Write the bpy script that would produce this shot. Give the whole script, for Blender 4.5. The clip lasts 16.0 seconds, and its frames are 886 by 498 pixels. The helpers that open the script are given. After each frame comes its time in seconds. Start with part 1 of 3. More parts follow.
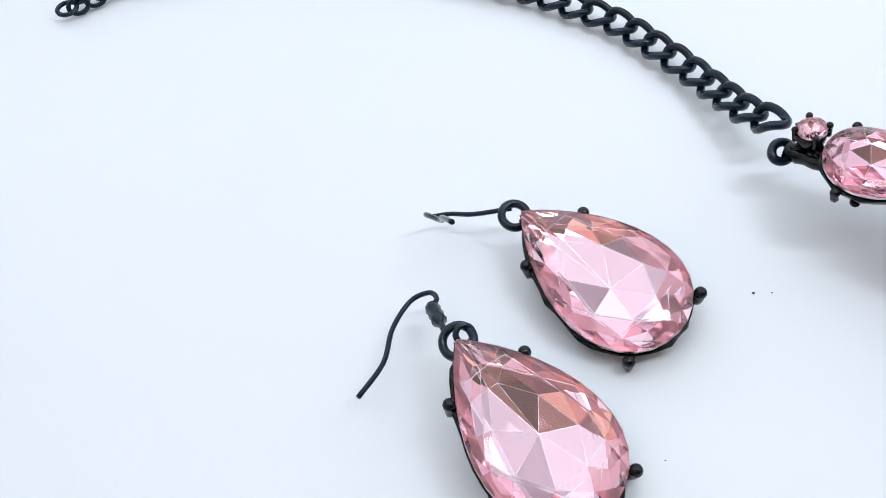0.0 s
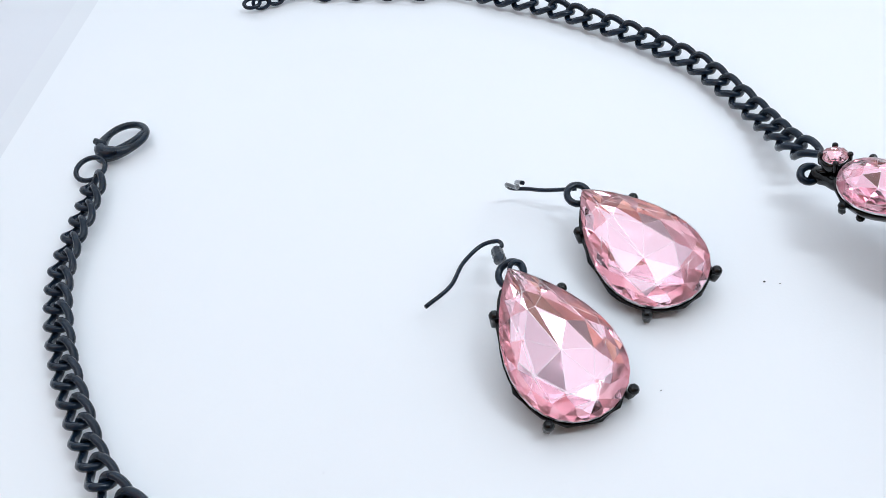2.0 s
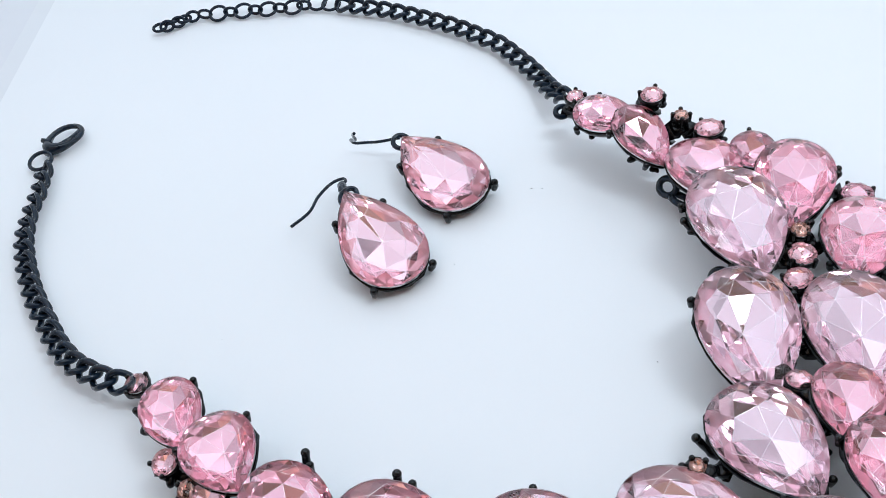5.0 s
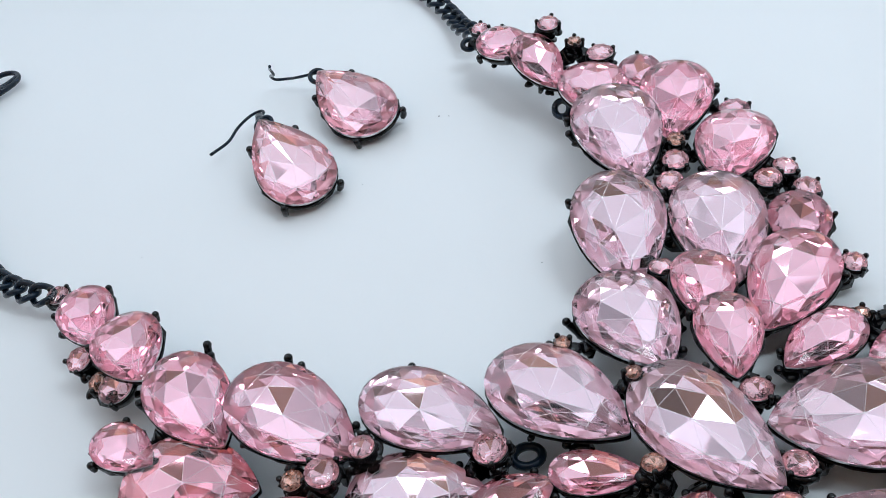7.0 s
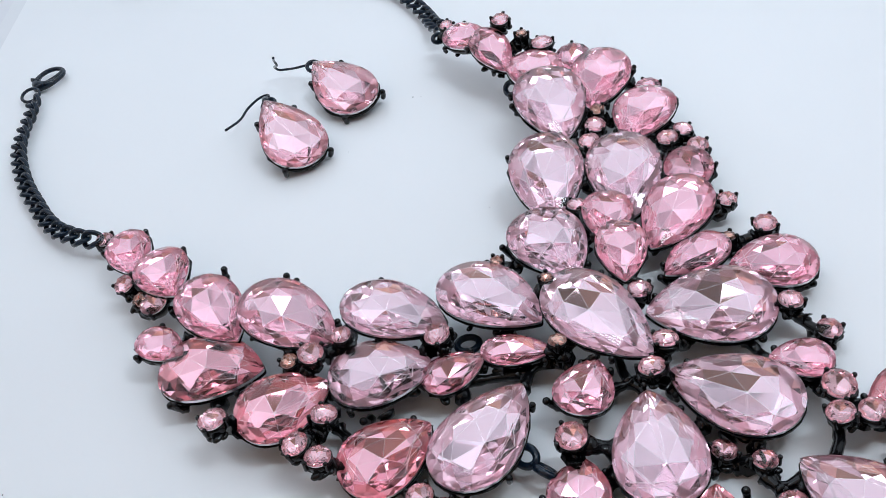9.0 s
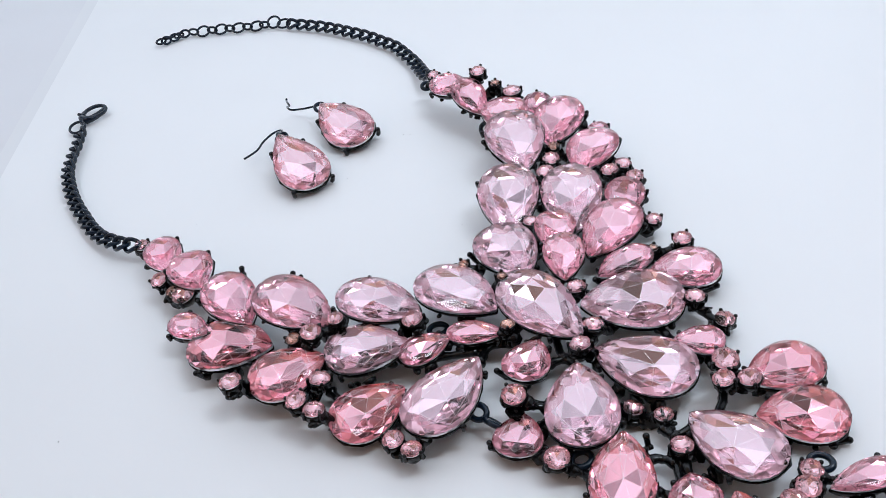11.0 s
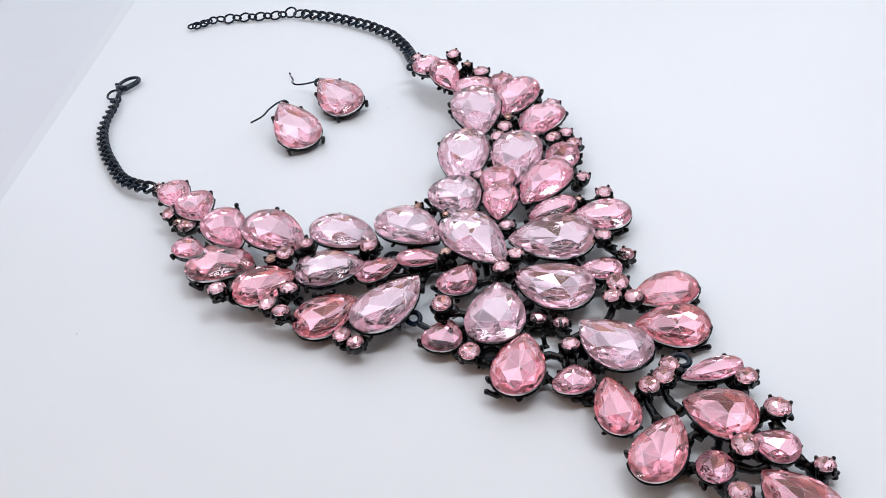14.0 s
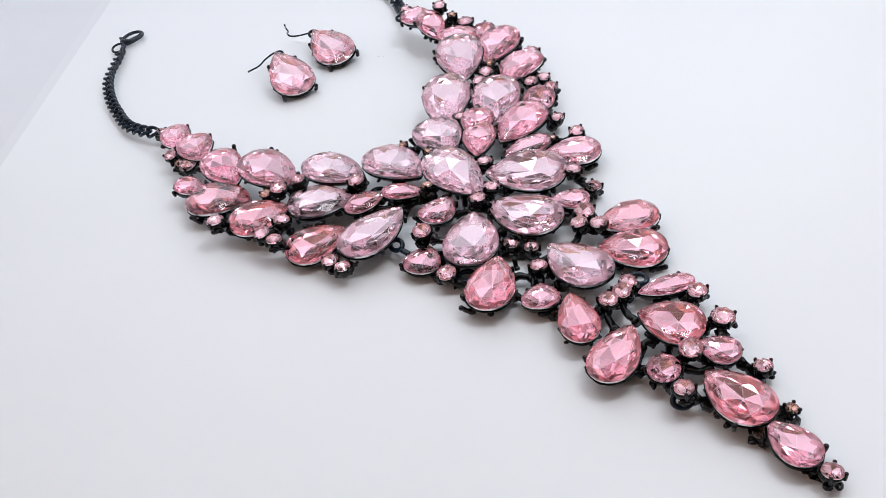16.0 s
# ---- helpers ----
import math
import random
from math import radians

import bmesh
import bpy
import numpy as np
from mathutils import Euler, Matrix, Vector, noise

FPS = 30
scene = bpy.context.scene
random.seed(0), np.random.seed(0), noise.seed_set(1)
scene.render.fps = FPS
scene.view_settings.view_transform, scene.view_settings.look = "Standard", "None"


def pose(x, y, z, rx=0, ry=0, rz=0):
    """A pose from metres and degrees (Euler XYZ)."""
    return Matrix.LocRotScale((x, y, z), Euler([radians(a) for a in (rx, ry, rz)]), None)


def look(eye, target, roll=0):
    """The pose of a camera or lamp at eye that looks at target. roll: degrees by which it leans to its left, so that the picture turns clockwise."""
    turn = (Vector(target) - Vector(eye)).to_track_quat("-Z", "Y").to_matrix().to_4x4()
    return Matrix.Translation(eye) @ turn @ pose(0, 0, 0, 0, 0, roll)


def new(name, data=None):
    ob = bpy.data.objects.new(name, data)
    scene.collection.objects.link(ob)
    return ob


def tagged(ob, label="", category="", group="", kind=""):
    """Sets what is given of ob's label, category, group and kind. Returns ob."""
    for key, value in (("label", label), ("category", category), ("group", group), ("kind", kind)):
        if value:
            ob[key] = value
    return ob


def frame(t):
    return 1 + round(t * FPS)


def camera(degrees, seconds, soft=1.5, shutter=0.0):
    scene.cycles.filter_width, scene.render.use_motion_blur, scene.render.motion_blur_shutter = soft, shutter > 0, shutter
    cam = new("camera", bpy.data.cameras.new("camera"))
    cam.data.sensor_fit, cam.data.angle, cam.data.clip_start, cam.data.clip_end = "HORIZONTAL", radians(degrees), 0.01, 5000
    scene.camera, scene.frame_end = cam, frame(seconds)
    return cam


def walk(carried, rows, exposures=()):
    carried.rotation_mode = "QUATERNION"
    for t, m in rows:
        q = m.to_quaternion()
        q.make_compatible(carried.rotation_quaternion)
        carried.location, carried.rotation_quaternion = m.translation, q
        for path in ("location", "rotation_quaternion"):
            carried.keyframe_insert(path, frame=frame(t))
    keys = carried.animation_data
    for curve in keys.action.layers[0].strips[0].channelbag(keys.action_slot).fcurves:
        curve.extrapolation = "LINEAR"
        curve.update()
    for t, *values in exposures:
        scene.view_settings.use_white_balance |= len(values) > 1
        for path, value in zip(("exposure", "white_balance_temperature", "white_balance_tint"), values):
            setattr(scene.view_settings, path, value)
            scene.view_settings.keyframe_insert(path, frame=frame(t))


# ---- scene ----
CM = 0.01

# ---- camera ----
# seconds, eye and target in centimetres, lean
PATH = [
    (0, 0.980, 0.442, 10.418, 0.290, 8.449, 1.507, -11.06),
    (0.5, 0.143, 0.426, 11.353, -1.200, 8.775, 2.839, -10.96),
    (1, 0.604, -1.234, 11.771, -1.506, 7.200, 3.500, -10.94),
    (1.5, 1.342, -2.534, 11.574, -0.953, 5.794, 3.245, -9.34),
    (2, 1.917, -3.024, 11.212, -0.178, 5.598, 3.132, -8.13),
    (2.5, 2.954, -3.485, 11.814, 1.020, 5.052, 3.605, -9.08),
    (3, 3.448, -4.640, 12.627, 1.695, 3.990, 4.475, -9.51),
    (3.5, 3.981, -5.474, 13.167, 2.329, 3.184, 5.024, -9.91),
    (4, 4.365, -6.270, 13.473, 2.836, 2.446, 5.368, -10.33),
    (4.2, 4.434, -6.865, 13.647, 2.935, 1.908, 5.598, -10.51),
    (6.3, 6.129, -9.237, 12.811, 4.316, -0.385, 4.914, -12.13),
    (6.5, 6.193, -9.323, 12.573, 4.483, -0.492, 4.630, -11.83),
    (7, 6.775, -10.399, 13.072, 5.299, -1.629, 5.015, -11.57),
    (7.5, 7.011, -11.345, 13.213, 5.604, -2.599, 5.117, -11.35),
    (8, 7.373, -12.232, 13.328, 6.117, -3.448, 5.249, -11.22),
    (8.5, 7.708, -13.575, 14.132, 6.297, -4.818, 6.049, -11.85),
    (9, 8.314, -14.877, 15.073, 6.686, -6.033, 7.128, -12.69),
    (9.2, 8.532, -15.494, 15.214, 6.841, -6.529, 7.419, -12.51),
    (11.3, 9.819, -19.671, 17.384, 8.174, -10.395, 9.950, -10.93),
    (11.5, 10.034, -19.993, 17.408, 8.324, -10.709, 9.999, -10.93),
    (12, 10.444, -20.995, 17.590, 8.635, -11.738, 10.171, -10.37),
    (12.5, 10.801, -22.060, 17.802, 8.988, -12.693, 10.524, -9.71),
    (13, 11.418, -22.844, 17.826, 9.374, -13.452, 10.642, -9.54),
    (13.5, 12.075, -23.644, 17.916, 9.947, -14.286, 10.712, -9.87),
    (14, 12.815, -24.248, 18.087, 10.638, -14.889, 10.899, -10.56),
    (14.5, 12.782, -25.010, 18.098, 10.643, -15.694, 10.844, -10.81),
    (15, 13.091, -25.805, 18.032, 10.885, -16.618, 10.634, -11.40),
    (15.5, 13.333, -26.185, 18.192, 11.132, -17.062, 10.714, -11.32),
    (16, 13.974, -26.569, 18.407, 11.682, -17.451, 10.949, -11.43),
]
EXPOSURES = [
    (0.0, -0.31, 5610, 4), (4.2, -0.30, 5530, 4), (6.3, -0.58, 5460, 0), (9.2, -0.53, 5530, 4),
    (11.3, -0.50, 5610, 6), (16.0, -0.42, 5880, 8),
]
cam = camera(48.24, 16.0, soft=0.8)
walk(cam, [(t, look((x * CM, y * CM, z * CM), (a * CM, b * CM, c * CM), lean)) for t, x, y, z, a, b, c, lean in PATH], EXPOSURES)

# ---- light: diffuser panels and light strips in the roof and sides of a white photo tent, and an added fill lamp in the room ----
world = bpy.data.worlds.new("world")
scene.world = world
world.use_nodes = True
world.node_tree.nodes["Background"].inputs["Color"].default_value = (0.9, 0.95, 1.0, 1)
world.node_tree.nodes["Background"].inputs["Strength"].default_value = 0.12


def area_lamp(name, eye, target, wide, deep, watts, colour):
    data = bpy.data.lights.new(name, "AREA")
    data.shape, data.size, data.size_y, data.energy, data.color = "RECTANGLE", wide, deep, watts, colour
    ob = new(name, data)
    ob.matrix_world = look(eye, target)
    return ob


area_lamp("roof_diffuser_light", (0.0, 0.26, 0.61), (0.0, 0.26, 0.0), 0.88, 0.64, 1.22, (1.0, 0.99, 0.975))
area_lamp("east_diffuser_light", (0.49, 0.10, 0.32), (0.0, 0.10, 0.12), 0.76, 0.48, 0.28, (1.0, 0.99, 0.97))
area_lamp("north_diffuser_light", (-0.05, 0.59, 0.30), (-0.05, 0.0, 0.20), 0.80, 0.44, 1.27, (0.99, 0.99, 1.0))
area_lamp("led_strip_light", (0.33, -0.01, 0.55), (0.07, 0.0, 0.0), 0.016, 0.20, 0.95, (1.0, 0.99, 0.98))
area_lamp("roof_led_strip_light", (0.06, -0.055, 0.60), (0.06, -0.04, 0.0), 0.70, 0.03, 0.70, (1.0, 0.99, 0.98))
# unseen lamp, added to brighten the room that the crystals mirror
area_lamp("room_fill_light", (-0.9, -1.2, 0.7), (-0.9, -1.1, 1.7), 0.4, 0.4, 29.0, (0.98, 0.97, 0.97))


# ---- materials ----
def material(name):
    m = bpy.data.materials.new(name)
    m.use_nodes = True
    return m, m.node_tree.nodes, m.node_tree.links, m.node_tree.nodes["Principled BSDF"]


def painted(name, colour, rough, vary=0.06, scale=40.0, bump=0.0, bump_scale=900.0, coat=0.0, specular=0.5):
    """An opaque surface with two scales of variation in colour and gloss, and a fine relief."""
    m, nodes, links, bsdf = material(name)
    place = nodes.new("ShaderNodeTexCoord")
    big, fine = nodes.new("ShaderNodeTexNoise"), nodes.new("ShaderNodeTexNoise")
    big.inputs["Scale"].default_value, big.inputs["Detail"].default_value = scale, 4
    fine.inputs["Scale"].default_value, fine.inputs["Detail"].default_value = bump_scale, 3
    ramp = nodes.new("ShaderNodeValToRGB")
    low, high = ramp.color_ramp.elements
    low.position, high.position = 0.3, 0.7
    low.color = (*[c * (1 - vary) for c in colour], 1)
    high.color = (*[min(c * (1 + vary), 1) for c in colour], 1)
    gloss = nodes.new("ShaderNodeMapRange")
    gloss.inputs["To Min"].default_value, gloss.inputs["To Max"].default_value = rough * 0.75, min(rough * 1.3, 1)
    for n in (big, fine):
        links.new(place.outputs["Object"], n.inputs["Vector"])
    links.new(big.outputs["Fac"], ramp.inputs["Fac"])
    links.new(ramp.outputs["Color"], bsdf.inputs["Base Color"])
    links.new(fine.outputs["Fac"], gloss.inputs["Value"])
    links.new(gloss.outputs["Result"], bsdf.inputs["Roughness"])
    bsdf.inputs["Coat Weight"].default_value = coat
    bsdf.inputs["Coat Roughness"].default_value = 0.12
    bsdf.inputs["Specular IOR Level"].default_value = specular
    if bump:
        relief = nodes.new("ShaderNodeBump")
        relief.inputs["Strength"].default_value, relief.inputs["Distance"].default_value = bump, 0.0004
        links.new(fine.outputs["Fac"], relief.inputs["Height"])
        links.new(relief.outputs["Normal"], bsdf.inputs["Normal"])
    return m


def crystal(name, colour, rough=0.004):
    """Clear tinted resin crystal with faint polishing marks."""
    m, nodes, links, bsdf = material(name)
    place, marks = nodes.new("ShaderNodeTexCoord"), nodes.new("ShaderNodeTexNoise")
    marks.inputs["Scale"].default_value, marks.inputs["Detail"].default_value = 260, 2
    relief = nodes.new("ShaderNodeBump")
    relief.inputs["Strength"].default_value, relief.inputs["Distance"].default_value = 0.02, 0.0003
    links.new(place.outputs["Object"], marks.inputs["Vector"])
    links.new(marks.outputs["Fac"], relief.inputs["Height"])
    links.new(relief.outputs["Normal"], bsdf.inputs["Normal"])
    bsdf.inputs["Base Color"].default_value = (*colour, 1)
    bsdf.inputs["Roughness"].default_value = rough
    bsdf.inputs["IOR"].default_value = 1.36
    bsdf.inputs["Coat Weight"].default_value = 0.5
    bsdf.inputs["Coat Roughness"].default_value = 0.02
    bsdf.inputs["Transmission Weight"].default_value = 1.0
    return m


def foil(name, colour, metal, rough=0.03):
    """Mirror foil on the back of a crystal, slightly uneven, over pearly lacquer."""
    m, nodes, links, bsdf = material(name)
    place, cloud, ramp = nodes.new("ShaderNodeTexCoord"), nodes.new("ShaderNodeTexNoise"), nodes.new("ShaderNodeValToRGB")
    cloud.inputs["Scale"].default_value, cloud.inputs["Detail"].default_value = 300, 4
    ramp.color_ramp.elements[0].color = (*[c * 0.9 for c in colour], 1)
    ramp.color_ramp.elements[1].color = (*colour, 1)
    links.new(place.outputs["Object"], cloud.inputs["Vector"])
    links.new(cloud.outputs["Fac"], ramp.inputs["Fac"])
    links.new(ramp.outputs["Color"], bsdf.inputs["Base Color"])
    bsdf.inputs["Metallic"].default_value = metal
    bsdf.inputs["Roughness"].default_value = rough
    return m


def glint_edge():
    """Facet edges rubbed to a thin pale frost in places, painted in for the glints they catch."""
    m, nodes, links, bsdf = material("rubbed_glint_edge")
    place, patch, ramp = nodes.new("ShaderNodeTexCoord"), nodes.new("ShaderNodeTexNoise"), nodes.new("ShaderNodeValToRGB")
    patch.inputs["Scale"].default_value = 420
    ramp.color_ramp.elements[0].position, ramp.color_ramp.elements[1].position = 0.42, 0.60
    ramp.color_ramp.elements[0].color, ramp.color_ramp.elements[1].color = (1, 1, 1, 1), (0.1, 0.1, 0.1, 1)
    links.new(place.outputs["Object"], patch.inputs["Vector"])
    links.new(patch.outputs["Fac"], ramp.inputs["Fac"])
    links.new(ramp.outputs["Color"], bsdf.inputs["Transmission Weight"])
    bsdf.inputs["Base Color"].default_value = (0.93, 0.84, 0.87, 1)
    bsdf.inputs["Roughness"].default_value = 0.2
    bsdf.inputs["IOR"].default_value = 1.45
    return m


EDGE = glint_edge()
RIDGE = foil("bright_foil_ridge", (1.0, 0.95, 0.97), 1.0, 0.3)


def tint_of(name, body, heart, rim):
    """Crystal, the foil on the flat middle of its back, and edge foil coloured deeper for light's longer path there."""
    return (crystal(name + "_crystal", body), foil(name + "_heart_foil", heart, 0.93), foil(name + "_edge_foil", rim, 0.62), EDGE, RIDGE)


CLEAR = tint_of("palest_pink", (1.0, 0.925, 0.95), (0.92, 0.735, 0.80), (1.0, 0.67, 0.75))
PINKCLEAR = tint_of("light_pink", (1.0, 0.885, 0.92), (0.97, 0.70, 0.775), (1.0, 0.58, 0.665))
PINK = tint_of("pink", (1.0, 0.845, 0.89), (1.0, 0.67, 0.755), (1.0, 0.525, 0.615))
DEEP = tint_of("salmon_pink", (1.0, 0.805, 0.838), (1.0, 0.635, 0.715), (1.0, 0.465, 0.505))
EARRING_PINK = tint_of("earring_pink", (1.0, 0.875, 0.905), (1.0, 0.76, 0.825), (1.0, 0.56, 0.61))
ROSE = tint_of("small_pink", (1.0, 0.84, 0.865), (1.0, 0.735, 0.785), (1.0, 0.585, 0.62))
PEACH = tint_of("peach", (0.98, 0.80, 0.74), (0.80, 0.56, 0.48), (0.75, 0.45, 0.38))
BLACK = painted("black_enamelled_metal", (0.004, 0.004, 0.005), 0.11, 0.3, 300, 0.5, 420, specular=0.38)
WIRE = painted("black_plated_wire", (0.006, 0.013, 0.026), 0.15, 0.3, 500, 0.08, 1500, specular=0.4)
SHEET = painted("white_sheet", (0.895, 0.90, 0.915), 0.34, 0.012, 9, 0.03, 2200, specular=0.5)
UNDERLAY = painted("white_underlay", (0.82, 0.825, 0.845), 0.5, 0.015, 10, 0.04, 1500)
TABLE = painted("white_tent_floor", (0.80, 0.80, 0.83), 0.6, 0.02, 12, 0.05, 900)
FABRIC = painted("white_tent_fabric", (0.88, 0.88, 0.89), 0.8, 0.03, 12, 0.2, 700)
ROOM = painted("brown_room_wall", (0.37, 0.235, 0.155), 0.8, 0.1, 4, 0.1, 200)
CEILING = painted("room_ceiling_paint", (0.50, 0.335, 0.235), 0.8, 0.05, 3, 0.1, 200)
DUST = painted("dark_dust", (0.05, 0.045, 0.045), 0.9)


# ---- building helpers ----
def mesh_of(name, bm, materials):
    me = bpy.data.meshes.new(name)
    bm.to_mesh(me)
    bm.free()
    for m in materials if isinstance(materials, (list, tuple)) else [materials]:
        me.materials.append(m)
    return me


def part(name, bm, materials, parent, label=""):
    ob = new(name, mesh_of(name, bm, materials))
    ob.parent = parent
    return tagged(ob, label) if label else ob


def add_box(bm, lo, hi):
    made = bmesh.ops.create_cube(bm, size=1)["verts"]
    for v in made:
        v.co = Vector([lo[i] + (hi[i] - lo[i]) * (v.co[i] + 0.5) for i in range(3)])
    return made


def smooth(bm):
    for f in bm.faces:
        f.smooth = True


def add_tube(bm, points, radius, sides=8, closed=False):
    """A round bar along points; radius is one number or one for each point."""
    points = [Vector(p) for p in points]
    count = len(points)
    radii = radius if isinstance(radius, list) else [radius] * count
    rings, side = [], None
    for i, p in enumerate(points):
        before = points[i - 1] if i or closed else p
        after = points[(i + 1) % count] if i < count - 1 or closed else p
        way = (after - before).normalized()
        if side is None:
            side = way.orthogonal().normalized()
        side = (side - way * side.dot(way)).normalized()
        up = way.cross(side)
        rings.append([bm.verts.new(p + (side * math.cos(2 * math.pi * k / sides) + up * math.sin(2 * math.pi * k / sides)) * radii[i]) for k in range(sides)])
    for i in range(count if closed else count - 1):
        a, b = rings[i], rings[(i + 1) % count]
        shift = 0
        if closed and i == count - 1:
            shift = min(range(sides), key=lambda n: (a[0].co - b[n].co).length)
        for k in range(sides):
            bm.faces.new((a[k], a[(k + 1) % sides], b[(k + 1 + shift) % sides], b[(k + shift) % sides]))
    if not closed:
        bm.faces.new(rings[0][::-1])
        bm.faces.new(rings[-1])
    for f in bm.faces:
        f.smooth = True


def add_ball(bm, centre, radius):
    bmesh.ops.create_icosphere(bm, subdivisions=2, radius=radius, matrix=Matrix.Translation(centre))


def glide(points, per=8):
    """A smooth curve through the points."""
    points = [Vector(p) for p in points]
    ends = [points[0] * 2 - points[1], *points, points[-1] * 2 - points[-2]]
    line = []
    for a, b, c, d in zip(ends, ends[1:], ends[2:], ends[3:]):
        for k in range(per):
            t = k / per
            line.append(0.5 * (2 * b + (c - a) * t + (2 * a - 5 * b + 4 * c - d) * t * t + (3 * b - a - 3 * c + d) * t ** 3))
    return line + [points[-1]]


def empty(name, place=(0, 0, 0)):
    ob = new(name)
    ob.location = place
    ob.empty_display_size = 0.01
    return ob


# ---- the setting: white sheet on the floor of a photo tent, in a brown room ----
bm = bmesh.new()
for v in add_box(bm, (-0.105, -0.42, -0.003), (0.46, 0.56, 0.0)):
    if v.co.x < 0:
        v.co.x = -0.0945 - 0.088 * v.co.y
sheet = tagged(part("ground", bm, SHEET, None), "smooth white sheet laid under the jewellery", "surface", kind="structure")
bm = bmesh.new()
for v in add_box(bm, (-0.105, -0.42, -0.0038), (0.45, 0.56, -0.0032)):
    if v.co.x < 0:
        v.co.x = -0.103 - 0.092 * v.co.y
tagged(part("ground_underlay", bm, UNDERLAY, None), "thin white sheet showing along the edge of the top sheet", "surface", kind="structure")
bm = bmesh.new()
add_box(bm, (-0.46, -0.44, -0.02), (0.50, 0.60, -0.004))
tagged(part("floor", bm, TABLE, None), "white floor of the photo tent beyond the sheet", "surface", kind="structure")
for name, lo, hi in (
    ("wall_west", (-0.47, -0.44, -0.02), (-0.46, 0.60, 0.62)),
    ("wall_east", (0.50, -0.44, -0.02), (0.51, 0.60, 0.62)),
    ("wall_north", (-0.47, 0.60, -0.02), (0.51, 0.61, 0.62)),
):
    bm = bmesh.new()
    add_box(bm, lo, hi)
    tagged(part(name, bm, FABRIC, None), "white fabric side of the photo tent", "wall", kind="structure")
bm = bmesh.new()
add_box(bm, (-0.47, -0.07, 0.62), (0.51, 0.61, 0.63))
tagged(part("ceiling", bm, FABRIC, None), "white fabric roof of the photo tent", "ceiling", kind="structure")
for name, lo, hi, paint in (
    ("wall_room_south", (-1.6, -1.7, -0.75), (1.6, -1.6, 1.7), ROOM),
    ("wall_room_north", (-1.6, 1.6, -0.75), (1.6, 1.7, 1.7), ROOM),
    ("wall_room_west", (-1.7, -1.7, -0.75), (-1.6, 1.7, 1.7), ROOM),
    ("wall_room_east", (1.6, -1.7, -0.75), (1.7, 1.7, 1.7), ROOM),
    ("ceiling_room", (-1.7, -1.7, 1.7), (1.7, 1.7, 1.8), CEILING),
    ("floor_room", (-1.7, -1.7, -0.85), (1.7, 1.7, -0.75), ROOM),
):
    bm = bmesh.new()
    add_box(bm, lo, hi)
    tagged(part(name, bm, paint, None), "plain dim brown room surface round the tent", "room", kind="structure")
bm = bmesh.new()
add_box(bm, (-0.48, -0.46, -0.75), (0.52, 0.62, -0.021))
tagged(part("trim_table", bm, ROOM, None), "brown wooden block under the photo tent", "table", kind="structure")


# ---- crystals and their settings ----
def pear(turn, length, width):
    """A point of a drop's outline; the tip is at turn 0."""
    return Vector((length / 2 * math.cos(turn), width / 2 * math.sin(turn) * abs(math.sin(turn / 2)) ** 0.6 / 0.8411, 0))


def drop(turn, length, width):
    """A drop with straighter sides towards its tip."""
    return Vector((length / 2 * math.cos(turn), width / 2 * math.sin(turn) * abs(math.sin(turn / 2)) ** 0.8 / 0.8032, 0))


def disc(turn, length, width):
    return Vector((length / 2 * math.cos(turn), width / 2 * math.sin(turn), 0))


